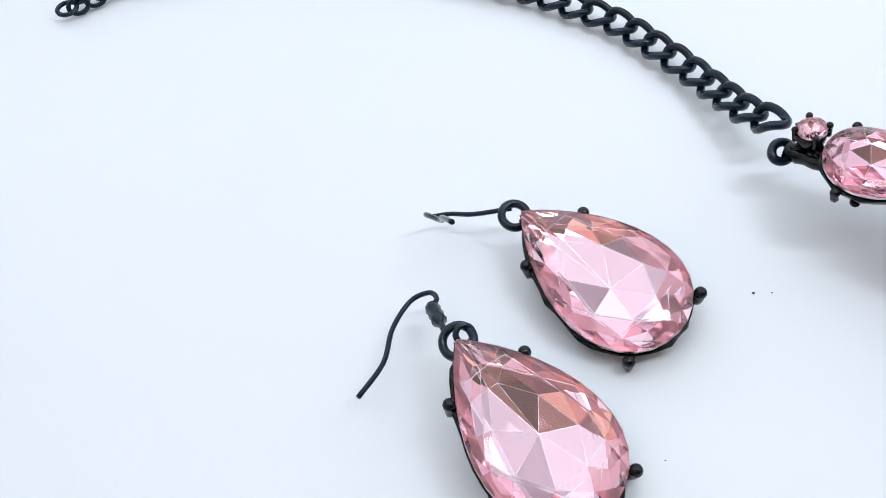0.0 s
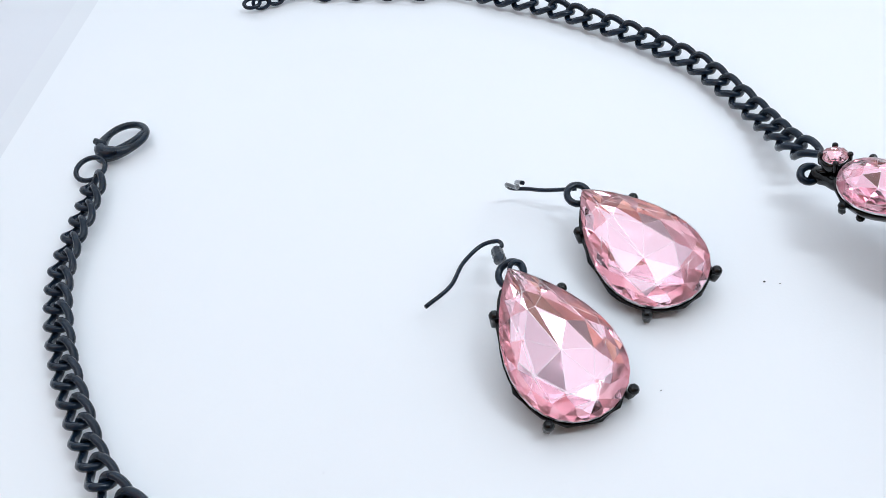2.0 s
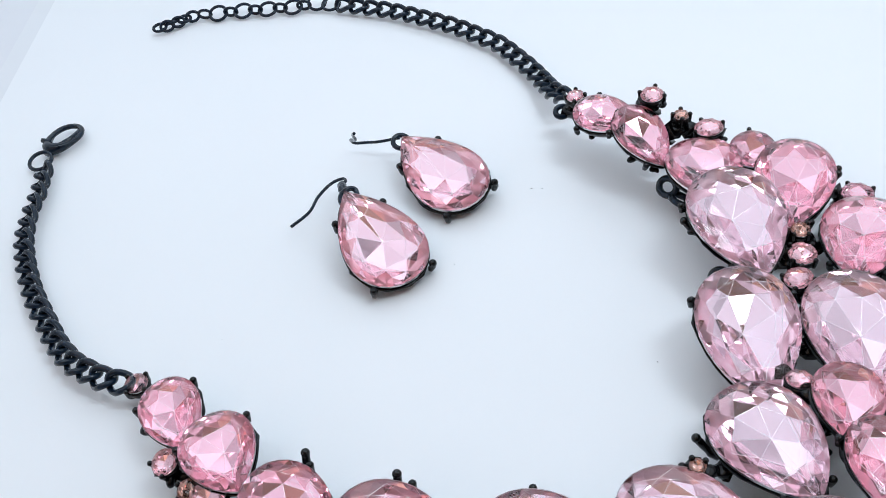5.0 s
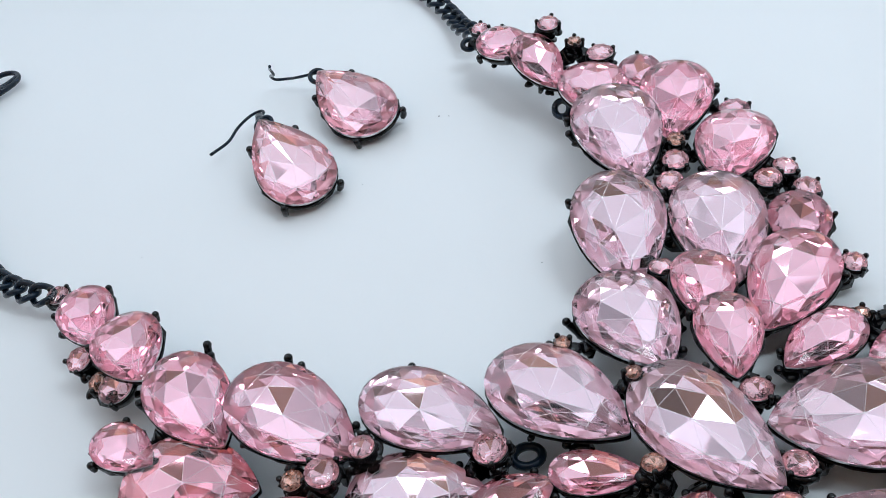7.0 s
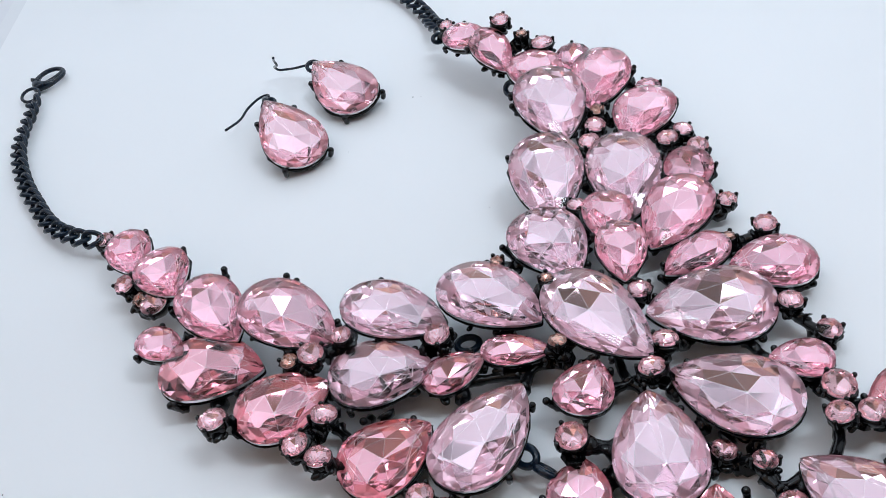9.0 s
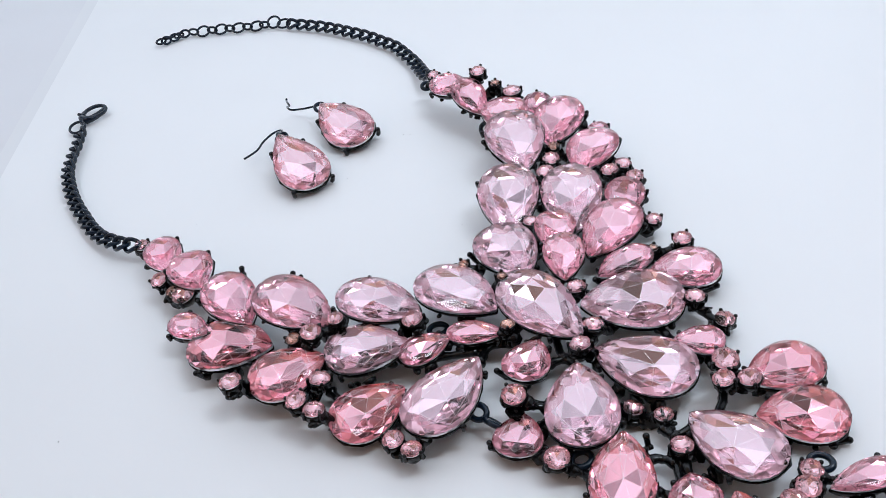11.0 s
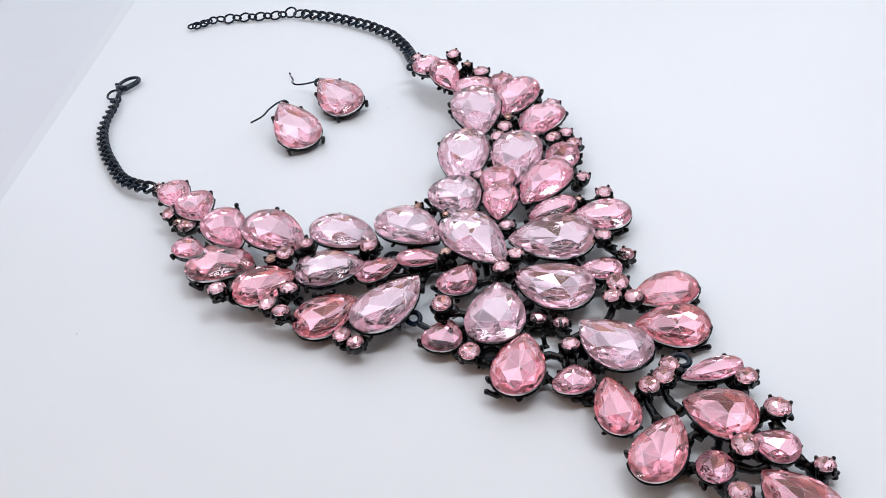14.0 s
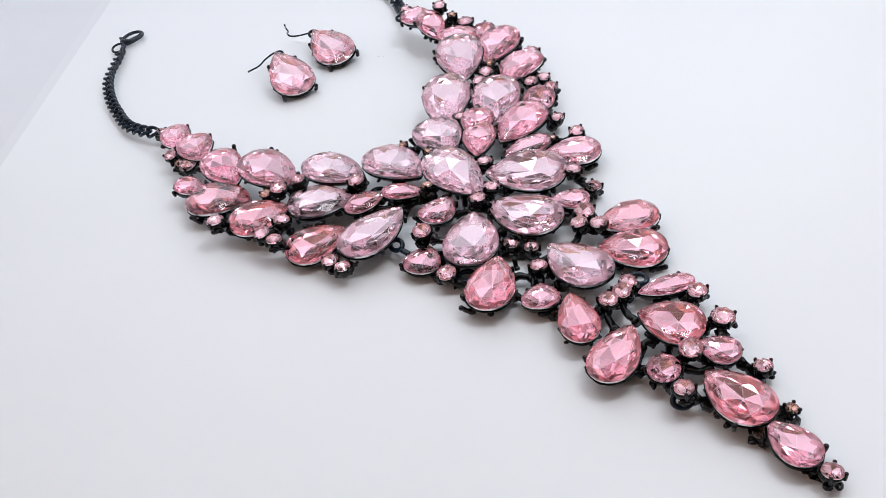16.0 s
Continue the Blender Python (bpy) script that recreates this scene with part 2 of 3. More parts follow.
def crystal_mesh(shape, length, width, tint, mains=8, arcs=4, crown=0.2, depth=0.3, table=0.56, glint_width=0.0001):
    """A faceted crystal about its girdle: table, stars, kites and girdle facets above; a shallow foil-backed star below, with small facets round it and a silver line under the girdle."""
    bm, glint_width = bmesh.new(), min(glint_width, 0.006 * width)
    dice = random.Random(int(length * 1e6) + int(width * 1e7))
    count = mains * arcs
    off = Vector((0 if shape is disc else -0.07 * length, 0, 0))

    def ring(scale, z, shift, number):
        made = []
        for k in range(number):
            p = shape((k + shift) * 2 * math.pi / number, length, width)
            made.append(bm.verts.new(off + (p - off) * scale + Vector((0, 0, z))))
        return made

    def wander(verts, amount):
        for v in verts:
            v.co.z += dice.uniform(-amount, amount) * depth * width
            v.co.x, v.co.y = v.co.x * dice.uniform(0.97, 1.0), v.co.y * dice.uniform(0.97, 1.0)

    rim = 0.030 * width
    top, bare, low = ring(1, rim, 0, count), ring(1.0, rim * 0.4, 0, count), ring(0.992, -rim, 0, count)
    mid = ring(0.87, rim + crown * width * 0.62, 0, mains)
    flat = ring(table, rim + crown * width, 0.5, mains)
    bm.faces.new(flat)
    for k in range(mains):
        bm.faces.new((flat[k - 1], mid[k], flat[k]))
        g = top[(k * arcs + arcs // 2) % count]
        bm.faces.new((mid[k], g, flat[k]))
        bm.faces.new((g, mid[(k + 1) % mains], flat[k]))
        for j in range(-(arcs // 2), arcs // 2):
            bm.faces.new((top[(k * arcs + j) % count], top[(k * arcs + j + 1) % count], mid[k]))
    # below: girdle, two rows of small triangles, long star facets and a shallow heart
    hearts, half = [], 2 * mains
    for k in range(count):
        bm.faces.new((bare[k], bare[(k + 1) % count], top[(k + 1) % count], top[k]))
    silver = [bm.faces.new((low[k], low[(k + 1) % count], bare[(k + 1) % count], bare[k])) for k in range(count)]
    backs = []
    belt = ring(0.90, -rim - depth * width * 0.13, 0.5, count)
    inner = ring(0.76, -rim - depth * width * 0.33, 0.25, half)
    heart = ring(0.58, -rim - depth * width * 0.55, 0.5, mains)
    wander(belt, 0.16)
    wander(inner, 0.14)
    wander(heart, 0.11)
    culet = bm.verts.new(off + Vector((dice.uniform(-0.06, 0.06) * length, dice.uniform(-0.06, 0.06) * width, -rim - depth * width)))
    ratio = count // half
    for k in range(count):
        n = (k + 1) % count
        backs.append(bm.faces.new((low[n], low[k], belt[k])))
        backs.append(bm.faces.new((low[n], belt[k], belt[n])))
    for k in range(half):
        n = (k + 1) % half
        for j in range(ratio):
            backs.append(bm.faces.new((inner[k], belt[(k * ratio + j) % count], belt[(k * ratio + j - 1) % count])))
        backs.append(bm.faces.new((inner[k], inner[n], belt[(k * ratio + ratio - 1) % count])))
    for k in range(mains):
        n = (k + 1) % mains
        a, b, c = inner[2 * k], inner[2 * k + 1], inner[(2 * k + 2) % half]
        hearts.append(bm.faces.new((culet, heart[n], heart[k])))
        backs.append(bm.faces.new((heart[k], b, a)))
        backs.append(bm.faces.new((heart[k], c, b)))
        hearts.append(bm.faces.new((heart[k], heart[n], c)))
    # a random quarter of the edge facets takes paler foil, a painted sparkle
    for f in backs:
        f.material_index = 1 if dice.random() < 0.25 else 2
    for f in silver:
        f.material_index = 4
    for f in hearts:
        f.material_index = 1
    bmesh.ops.recalc_face_normals(bm, faces=bm.faces)
    if glint_width:
        # crown edges bevelled into pale strips, their glints put in as colour
        ridges = [e for e in bm.edges if len(e.link_faces) == 2 and all(f.material_index == 0 for f in e.link_faces) and min(v.co.z for v in e.verts) > rim * 1.5]
        bmesh.ops.bevel(bm, geom=ridges, offset=glint_width * 0.55, segments=1, affect="EDGES", clamp_overlap=True, material=3)
        # near-white strips along the star's folds, painted as thin bright glints
        folds = [e for e in bm.edges if width > 0.0095 and len(e.link_faces) == 2 and all(f.material_index == 1 for f in e.link_faces)]
        bmesh.ops.bevel(bm, geom=folds, offset=glint_width * 0.42, segments=1, affect="EDGES", clamp_overlap=True, material=4)
    return bm


def cup_mesh(shape, length, width, deep, rng, inner=0.97, outer=1.012, foot=0.52, sides=28, lumps=5):
    """A black cast cup round a crystal, from just under its girdle down, with a hammered outside."""
    bm = bmesh.new()
    levels = [(0.60, -deep + 0.0002), (0.90, -0.56 * deep), (0.985, -0.28 * deep), (inner + 0.018, -0.050 * width - 0.0001), (outer, -0.056 * width - 0.0001), (outer - 0.005, -0.30 * deep), (outer - 0.13, -0.62 * deep), (foot, -deep)]
    rings = []
    for scale, z in levels:
        r = []
        for k in range(sides):
            p = shape(2 * math.pi * k / sides, length, width) * scale
            n = rng.uniform(-1, 1) * 0.00055 if len(rings) > 4 else 0
            r.append(bm.verts.new(p + p.normalized() * n + Vector((0, 0, z + n))))
        rings.append(r)
    for a, b in zip(rings, rings[1:]):
        for k in range(sides):
            bm.faces.new((a[k], b[k], b[(k + 1) % sides], a[(k + 1) % sides])).smooth = True
    bm.faces.new(rings[-1][::-1])
    bm.faces.new(rings[0])
    bmesh.ops.recalc_face_normals(bm, faces=bm.faces)
    # casting lumps round the foot
    for _ in range(lumps):
        low = rng.uniform(0.55, 0.95)
        wall = 0.97 - 0.28 * max(0, low - 0.60) / 0.40
        p = shape(rng.uniform(0, 2 * math.pi), length, width) * wall + Vector((0, 0, -deep * low))
        lump = Matrix.Translation(p) @ Matrix.Diagonal((rng.uniform(0.9, 2.4), rng.uniform(0.9, 2.4), rng.uniform(0.7, 1.3), 1))
        bmesh.ops.create_icosphere(bm, subdivisions=2, radius=rng.uniform(0.0004, 0.0008), matrix=lump)
    smooth(bm)
    return bm


def prong_mesh(foot, head, ball):
    bm = bmesh.new()
    foot, head = Vector(foot), Vector(head)
    bend = (foot + head) / 2 + Vector((head.x - foot.x, head.y - foot.y, 0)) * 0.4
    add_tube(bm, glide([foot, bend, head], 3), ball * 0.85, 6)
    add_ball(bm, head, ball)
    smooth(bm)
    return bm


necklace = tagged(empty("necklace", (0.04, 0.0, 0.0)), "pink crystal bib necklace in black metal lying open on white", "necklace")
RNG = random.Random(7)
SETTINGS = []
HOLDS = []
PLACES = {}


SHADES = {}
for tint, words in ((CLEAR, "palest pink"), (PINKCLEAR, "light pink"), (PINK, "pink"), (DEEP, "salmon pink"), (ROSE, "pink"), (PEACH, "peach")):
    SHADES[tint[0].name] = words


def seat(name, bm, parent, place, turn, tilt=(0, 0)):
    ob = part(name, bm, BLACK, parent)
    PLACES[ob.name] = Matrix.Translation(Vector(place) - parent.location) @ pose(0, 0, 0, tilt[0], tilt[1], turn)
    ob.matrix_local = PLACES[ob.name]
    return ob


def gem_setting(x, y, z, turn, length, width, tint, tip_x=0, tip_y=0, prongs=(48, 118, 242, 312)):
    """A drop-shaped crystal in its cup with ball-headed prongs. Centimetres and degrees; the tip points along turn."""
    x, y, z, length, width = x * CM, y * CM, z * CM, length * CM, width * CM
    deep = min(0.0038, z - 0.0008)
    tilt = (tip_x + RNG.uniform(-2, 2), tip_y + RNG.uniform(-2, 2))
    cup = seat("setting", cup_mesh(pear, length, width, deep, RNG), necklace, (x, y, z), turn, tilt)
    part("crystal", crystal_mesh(pear, length, width, tint, crown=RNG.uniform(0.08, 0.10), depth=min(RNG.uniform(0.125, 0.15), (deep - 0.0005) / width - 0.035), table=RNG.uniform(0.66, 0.72)), tint, cup, SHADES[tint[0].name] + " faceted drop-shaped crystal backed with foil")
    spots = []
    for a in RNG.sample(prongs, len(prongs)):
        p = pear(radians(a + RNG.uniform(-8, 8)), length, width)
        spots.append((p + p.normalized() * 0.0004 + Vector((0, 0, -deep * 0.55)), p + p.normalized() * 0.0007 + Vector((0, 0, -0.0006))))
    HOLDS.append((cup, pear, length, width, "prong", spots, 2, 0.00068))
    SETTINGS.append((Vector((x, y, z)), max(length, width) / 2, min(length, width) / 2, deep))
    return cup


def round_setting(x, y, z, radius, tint, claws=4, lean=None):
    """A small round crystal in a claw cup. Centimetres."""
    x, y, z, d = x * CM, y * CM, z * CM, radius * 2 * CM
    deep = min(0.0036, z - 0.0008)
    cup = seat("small_setting", cup_mesh(disc, d, d, deep, RNG, outer=1.05, foot=0.5, sides=16), necklace, (x, y, z), RNG.uniform(0, 360) if lean is None else 0, lean or (RNG.uniform(-9, 9), RNG.uniform(-9, 9)))
    part("rhinestone", crystal_mesh(disc, d, d, tint, glint_width=0, mains=8, arcs=4, crown=0.16, depth=0.20, table=0.56), tint, cup, SHADES[tint[0].name] + " round faceted rhinestone")
    spots = []
    for k in range(claws):
        p = disc(2 * math.pi * k / claws, d, d)
        spots.append((p * 1.05 + Vector((0, 0, -deep * 0.45)), p * 1.09 + Vector((0, 0, 0.0002))))
    HOLDS.append((cup, disc, d, d, "claw", spots, claws, 0.0005))
    SETTINGS.append((Vector((x, y, z)), d / 2, d / 2, deep))
    return cup


gem_setting(5.88, 9.18, 1.18, -27, 1.50, 1.08, PINK, 10, 5)
gem_setting(6.56, 8.27, 1.21, -62, 1.63, 1.07, PINK, 2, 23)
gem_setting(7.68, 7.18, 1.07, -81, 1.89, 1.48, PINK, -0, 6)
gem_setting(8.01, 5.32, 1.31, -78, 2.47, 1.75, CLEAR, 0, 12)
gem_setting(9.24, 6.63, 1.02, -105, 2.39, 1.52, PINK, -3, 6)
gem_setting(10.14, 5.10, 0.88, -109, 2.26, 1.52, PINK, 0, -1)
gem_setting(9.49, 2.72, 0.96, -89, 2.61, 1.70, CLEAR, -1, 9)
gem_setting(7.76, 2.80, 1.06, -88, 2.62, 1.71, CLEAR, -1, 13)
gem_setting(7.74, 0.74, 0.90, -65, 2.28, 1.65, CLEAR, 1, 3)
gem_setting(8.96, 1.29, 1.06, -101, 1.44, 1.10, PINK, -3, 7)
gem_setting(9.17, 0.05, 1.15, -91, 1.60, 1.08, PINK, -1, 7)
gem_setting(10.40, 1.42, 0.84, -122, 2.30, 1.45, PINK, -3, 4)
gem_setting(10.67, 0.27, 0.60, -143, 1.71, 1.01, PINK, -0, -0)
gem_setting(-2.06, 1.89, 0.86, -58, 1.70, 1.10, PINK, 2, 3)
gem_setting(-0.94, 0.91, 1.00, -59, 1.72, 1.29, PINK, 3, 3)
gem_setting(0.47, -0.33, 0.93, -52, 2.26, 1.41, PINK, 3, 6)
gem_setting(-0.57, -1.07, 0.74, -30, 1.29, 0.86, PINK, 1, 4)
gem_setting(0.67, -1.75, 0.66, -10, 2.34, 1.77, DEEP, 0, -0)
gem_setting(2.38, -2.91, 0.72, 25, 1.98, 1.56, DEEP, 5, -1)
gem_setting(2.33, -0.96, 1.14, -36, 2.61, 1.55, PINKCLEAR, 6, 6)
gem_setting(4.49, -0.96, 1.02, -27, 2.47, 1.46, CLEAR, 3, 2)
gem_setting(4.28, -2.35, 0.78, 5, 2.11, 1.67, CLEAR, 0, -0)
gem_setting(5.71, -2.42, 0.72, 25, 1.34, 0.84, PINK, 9, -2)
gem_setting(6.93, -2.08, 0.78, -5, 1.42, 0.74, PINK, 5, 1)
gem_setting(6.47, -0.74, 0.94, -40, 2.58, 1.65, CLEAR, 0, -0)
gem_setting(8.57, -1.62, 1.05, -47, 2.65, 1.60, CLEAR, 6, 9)
gem_setting(10.73, -1.31, 0.74, -176, 2.53, 1.80, CLEAR, -7, -1)
gem_setting(12.15, -0.07, 0.54, -175, 1.79, 1.52, PINK, -0, -0)
gem_setting(4.48, -4.10, 0.50, 36, 1.98, 1.54, DEEP, 5, -2)
gem_setting(6.31, -4.01, 0.77, 56, 2.54, 1.63, CLEAR, 0, -0)
gem_setting(8.18, -3.06, 0.72, 67, 1.31, 1.15, PINK, 1, -2)
gem_setting(7.92, -5.05, 0.44, 79, 1.18, 1.13, PINK, 1, -3)
gem_setting(9.32, -4.50, 0.72, 92, 2.45, 1.65, CLEAR, 0, -0)
gem_setting(10.80, -3.42, 0.72, 154, 2.44, 1.72, CLEAR, -2, -2)
gem_setting(12.12, -2.69, 0.60, 176, 1.17, 0.92, PINK, 0, -0)
gem_setting(13.79, -3.66, 0.54, -160, 1.83, 1.44, DEEP, -0, -0)
gem_setting(13.91, -4.98, 0.50, 180, 1.92, 1.48, DEEP, -5, -1)
gem_setting(12.38, -5.77, 0.72, 135, 2.29, 1.56, CLEAR, 0, -0)
gem_setting(10.05, -6.35, 0.60, 84, 2.15, 1.39, DEEP, 0, -0)
gem_setting(11.42, -6.87, 0.52, 92, 0.97, 1.07, PINK, 0, -1)
gem_setting(12.42, -7.83, 0.60, 104, 1.83, 1.08, DEEP, 0, -0)
gem_setting(13.40, -9.14, 0.60, 67, 2.04, 1.25, DEEP, 0, -0)
gem_setting(14.72, -6.72, 0.60, -161, 1.56, 0.72, PINK, -0, -0)
gem_setting(14.77, -8.19, 0.72, 160, 1.73, 1.38, DEEP, -4, -3)
gem_setting(15.84, -9.18, 0.70, 158, 1.09, 0.91, PINK, 0, -0)
gem_setting(16.13, -10.58, 0.60, 132, 1.97, 1.41, DEEP, 0, -0)
gem_setting(17.17, -11.88, 0.48, 126, 1.48, 1.00, PINK, 0, -0)
round_setting(5.24, 10.01, 1.18, 0.20, ROSE)
round_setting(6.82, 9.11, 1.64, 0.24, ROSE)
round_setting(7.36, 8.59, 1.43, 0.16, PEACH)
round_setting(7.88, 8.32, 1.24, 0.29, ROSE)
round_setting(8.66, 7.72, 1.06, 0.46, PINK, lean=(14, 0))
round_setting(9.08, 5.28, 1.02, 0.17, PEACH)
round_setting(8.98, 4.65, 1.02, 0.25, ROSE)
round_setting(8.79, 4.04, 1.02, 0.25, ROSE)
round_setting(10.45, 6.65, 0.60, 0.31, PINK)
round_setting(10.61, 4.15, 0.78, 0.25, ROSE)
round_setting(11.03, 4.58, 0.66, 0.24, ROSE)
round_setting(11.29, 3.98, 0.60, 0.25, ROSE)
round_setting(10.94, 3.06, 0.70, 0.56, PINK, lean=(18, 0))
round_setting(8.36, 1.85, 0.96, 0.22, ROSE)
round_setting(9.41, -0.87, 0.92, 0.24, ROSE)
round_setting(11.60, 1.95, 0.60, 0.21, ROSE)
round_setting(11.46, 0.89, 0.48, 0.14, PEACH)
round_setting(7.61, -0.68, 1.30, 0.13, PEACH)
round_setting(6.58, 0.31, 0.96, 0.13, PEACH)
round_setting(-3.19, 2.97, 0.48, 0.22, ROSE)
round_setting(-2.02, 1.00, 0.72, 0.24, ROSE, lean=(16, -8))
round_setting(-1.45, 0.43, 0.72, 0.20, PEACH)
round_setting(-1.08, 0.22, 0.78, 0.32, ROSE, lean=(10, -6))
round_setting(1.12, -3.37, 1.00, 0.28, ROSE)
round_setting(3.50, -1.67, 1.22, 0.20, ROSE)
round_setting(2.93, -2.07, 1.20, 0.26, ROSE)
round_setting(2.41, -2.01, 0.96, 0.18, PEACH)
round_setting(5.41, -1.76, 1.10, 0.27, ROSE)
round_setting(7.73, -2.13, 1.02, 0.18, PEACH)
round_setting(9.74, -2.19, 0.88, 0.25, ROSE)
round_setting(9.40, -2.96, 1.03, 0.25, ROSE)
round_setting(12.24, 1.12, 0.54, 0.25, ROSE)
round_setting(12.20, -1.39, 0.79, 0.24, ROSE)
round_setting(12.81, -1.93, 0.48, 0.24, ROSE)
round_setting(3.29, -3.37, 0.90, 0.26, ROSE)
round_setting(2.84, -4.06, 0.96, 0.26, ROSE)
round_setting(3.29, -4.33, 0.90, 0.25, ROSE)
round_setting(5.16, -5.13, 0.65, 0.25, ROSE)
round_setting(5.59, -5.41, 0.62, 0.24, ROSE)
round_setting(7.86, -4.33, 0.96, 0.28, ROSE)
round_setting(8.73, -5.85, 0.60, 0.28, ROSE)
round_setting(10.44, -4.46, 0.43, 0.23, ROSE)
round_setting(11.06, -4.79, 0.54, 0.22, ROSE)
round_setting(11.32, -5.74, 0.66, 0.25, ROSE)
round_setting(12.56, -3.50, 0.78, 0.30, ROSE)
round_setting(12.41, -4.16, 0.86, 0.25, ROSE)
round_setting(12.97, -4.10, 0.78, 0.25, ROSE)
round_setting(13.74, -6.50, 0.62, 0.24, ROSE)
round_setting(13.57, -6.96, 0.70, 0.26, ROSE)
round_setting(13.22, -7.29, 0.72, 0.26, ROSE)
round_setting(15.49, -7.00, 0.66, 0.26, ROSE)
round_setting(15.17, -9.31, 0.90, 0.29, ROSE)
round_setting(14.93, -10.53, 0.84, 0.25, ROSE)
round_setting(16.02, -8.18, 0.84, 0.30, ROSE)
round_setting(16.83, -9.54, 0.48, 0.23, ROSE)
round_setting(17.32, -10.76, 0.34, 0.16, PEACH)
round_setting(16.53, -11.48, 0.36, 0.18, PEACH)
round_setting(17.87, -12.64, 0.46, 0.25, ROSE)
round_setting(14.51, -9.71, 0.62, 0.41, PINK, lean=(9, 0))


# prongs and claws, only where no neighbouring crystal lies in the way
def covered(spot, mine):
    for cup, shape, length, width, *rest in HOLDS:
        if cup is mine:
            continue
        p = PLACES[cup.name].inverted() @ spot
        if abs(p.x) < length / 2 + 0.0006 and p.z > -0.006:
            turn = math.acos(max(-1, min(1, 2 * p.x / length)))
            if abs(p.y) < shape(turn, length, width).y + 0.0006:
                return True
    return False


for cup, shape, length, width, name, spots, most, ball in HOLDS:
    free = [s for s in spots if not covered(PLACES[cup.name] @ s[1], cup)]
    for foot, head in free[:most]:
        part(name, prong_mesh(foot, head, ball), BLACK, cup)


# ---- the cast branches that join the settings ----
def branch(a, b):
    rng = random.Random(int(a.x * 1e5) + int(b.y * 1e5))
    bm = bmesh.new()
    line, radii = [], []
    sag = -rng.uniform(0.0, 0.0010)
    for k in range(9):
        t = k / 8
        p = a.lerp(b, t) + Vector([rng.uniform(-0.0003, 0.0003) for _ in range(3)])
        p.z -= sag * math.sin(math.pi * t)
        line.append(p - necklace.location)
        radii.append(rng.uniform(0.0008, 0.0012) + 0.0011 * abs(2 * t - 1) ** 2.5)
    add_tube(bm, line, radii, 7)
    part("branch", bm, BLACK, necklace)


def reach(i, way):
    """How far the outline of a setting lies from its middle along a level direction."""
    cup, shape, length, width, *rest = HOLDS[i]
    local = PLACES[cup.name].to_3x3().inverted() @ way
    far = 0.0
    while far < length:
        far += 0.0002
        p = local * far
        if abs(p.x) >= length / 2 or abs(p.y) >= shape(math.acos(2 * p.x / length), length, width).y:
            break
    return far


joined = set()
for i, (p, long, short, deep) in enumerate(SETTINGS):
    near = sorted((((q - p).length - (short + s) * 0.9, j) for j, (q, l, s, e) in enumerate(SETTINGS) if j != i))
    for gap, j in near[:2]:
        if gap < 0.0070 and (min(i, j), max(i, j)) not in joined:
            joined.add((min(i, j), max(i, j)))
            q, e = SETTINGS[j][0], SETTINGS[j][3]
            side = Vector((q.x - p.x, q.y - p.y, 0)).normalized()
            a, b = p + side * reach(i, side) * 0.93, q - side * reach(j, -side) * 0.93
            if (b - a).dot(side) < 0.0012:
                middle = (a + b) / 2
                a, b = middle - side * 0.0008, middle + side * 0.0008
            branch(Vector((a.x, a.y, max(p.z - deep * 0.9, 0.0013))), Vector((b.x, b.y, max(q.z - e * 0.9, 0.0013))))


def lug(x, y, z, along_x, along_y):
    """A ball-ended claw that sticks out of a setting. Centimetres: the ball's place, and the way back to the setting."""
    bm = bmesh.new()
    head = Vector((x, y, z)) * CM - necklace.location
    back = head + Vector((along_x * 0.7, along_y * 0.7, -min(0.28, z - 0.12))) * CM
    add_tube(bm, glide([back, (back + head) / 2 + Vector((0, 0, -0.0006)), head], 4), [0.0010] * 4 + [0.0007] * 4 + [0.0006], 7)
    add_ball(bm, head, 0.0008)
    smooth(bm)
    part("claw", bm, BLACK, necklace)


lug(-0.07, -2.57, 0.55, 0.35, 0.2)
lug(14.62, -3.82, 0.25, -0.5, 0.1)
lug(14.76, -5.47, 0.16, -0.5, 0.1)
lug(12.86, -0.51, 0.25, -0.5, 0.1)
lug(7.44, -3.24, 0.60, 0.4, 0.1)
lug(7.29, -5.21, 0.27, 0.4, 0.15)
lug(9.26, -7.12, 0.40, 0.45, 0.25)
lug(10.62, -5.42, 0.60, 0.08, -0.2)
lug(7.03, 5.52, 1.22, 0.4, 0.0)
lug(6.92, 3.60, 1.08, 0.4, 0.0)
lug(6.67, 1.08, 0.60, 0.5, -0.2)
lug(10.12, 6.90, 0.92, -0.4, -0.1)
lug(0.49, 0.86, 0.98, 0.0, -0.35)
lug(2.07, 0.26, 1.15, 0.0, -0.35)
lug(3.97, -3.34, 0.55, 0.1, 0.4)
lug(9.90, -0.20, 0.50, 0.4, 0.1)


def arm(*points):
    """A cast arm between settings, thicker where it meets them. Centimetres."""
    rng = random.Random(int(points[0][0] * 100))
    bm = bmesh.new()
    line = [p * CM - necklace.location for p in glide([Vector(q) for q in points], 5)]
    last = len(line) - 1
    line = [p + Vector([rng.uniform(-0.00012, 0.00012) for _ in range(3)]) for p in line]
    add_tube(bm, line, [rng.uniform(0.00085, 0.0011) + 0.0006 * abs(2 * k / last - 1) ** 3 for k in range(last + 1)], 8)
    part("branch", bm, BLACK, necklace)


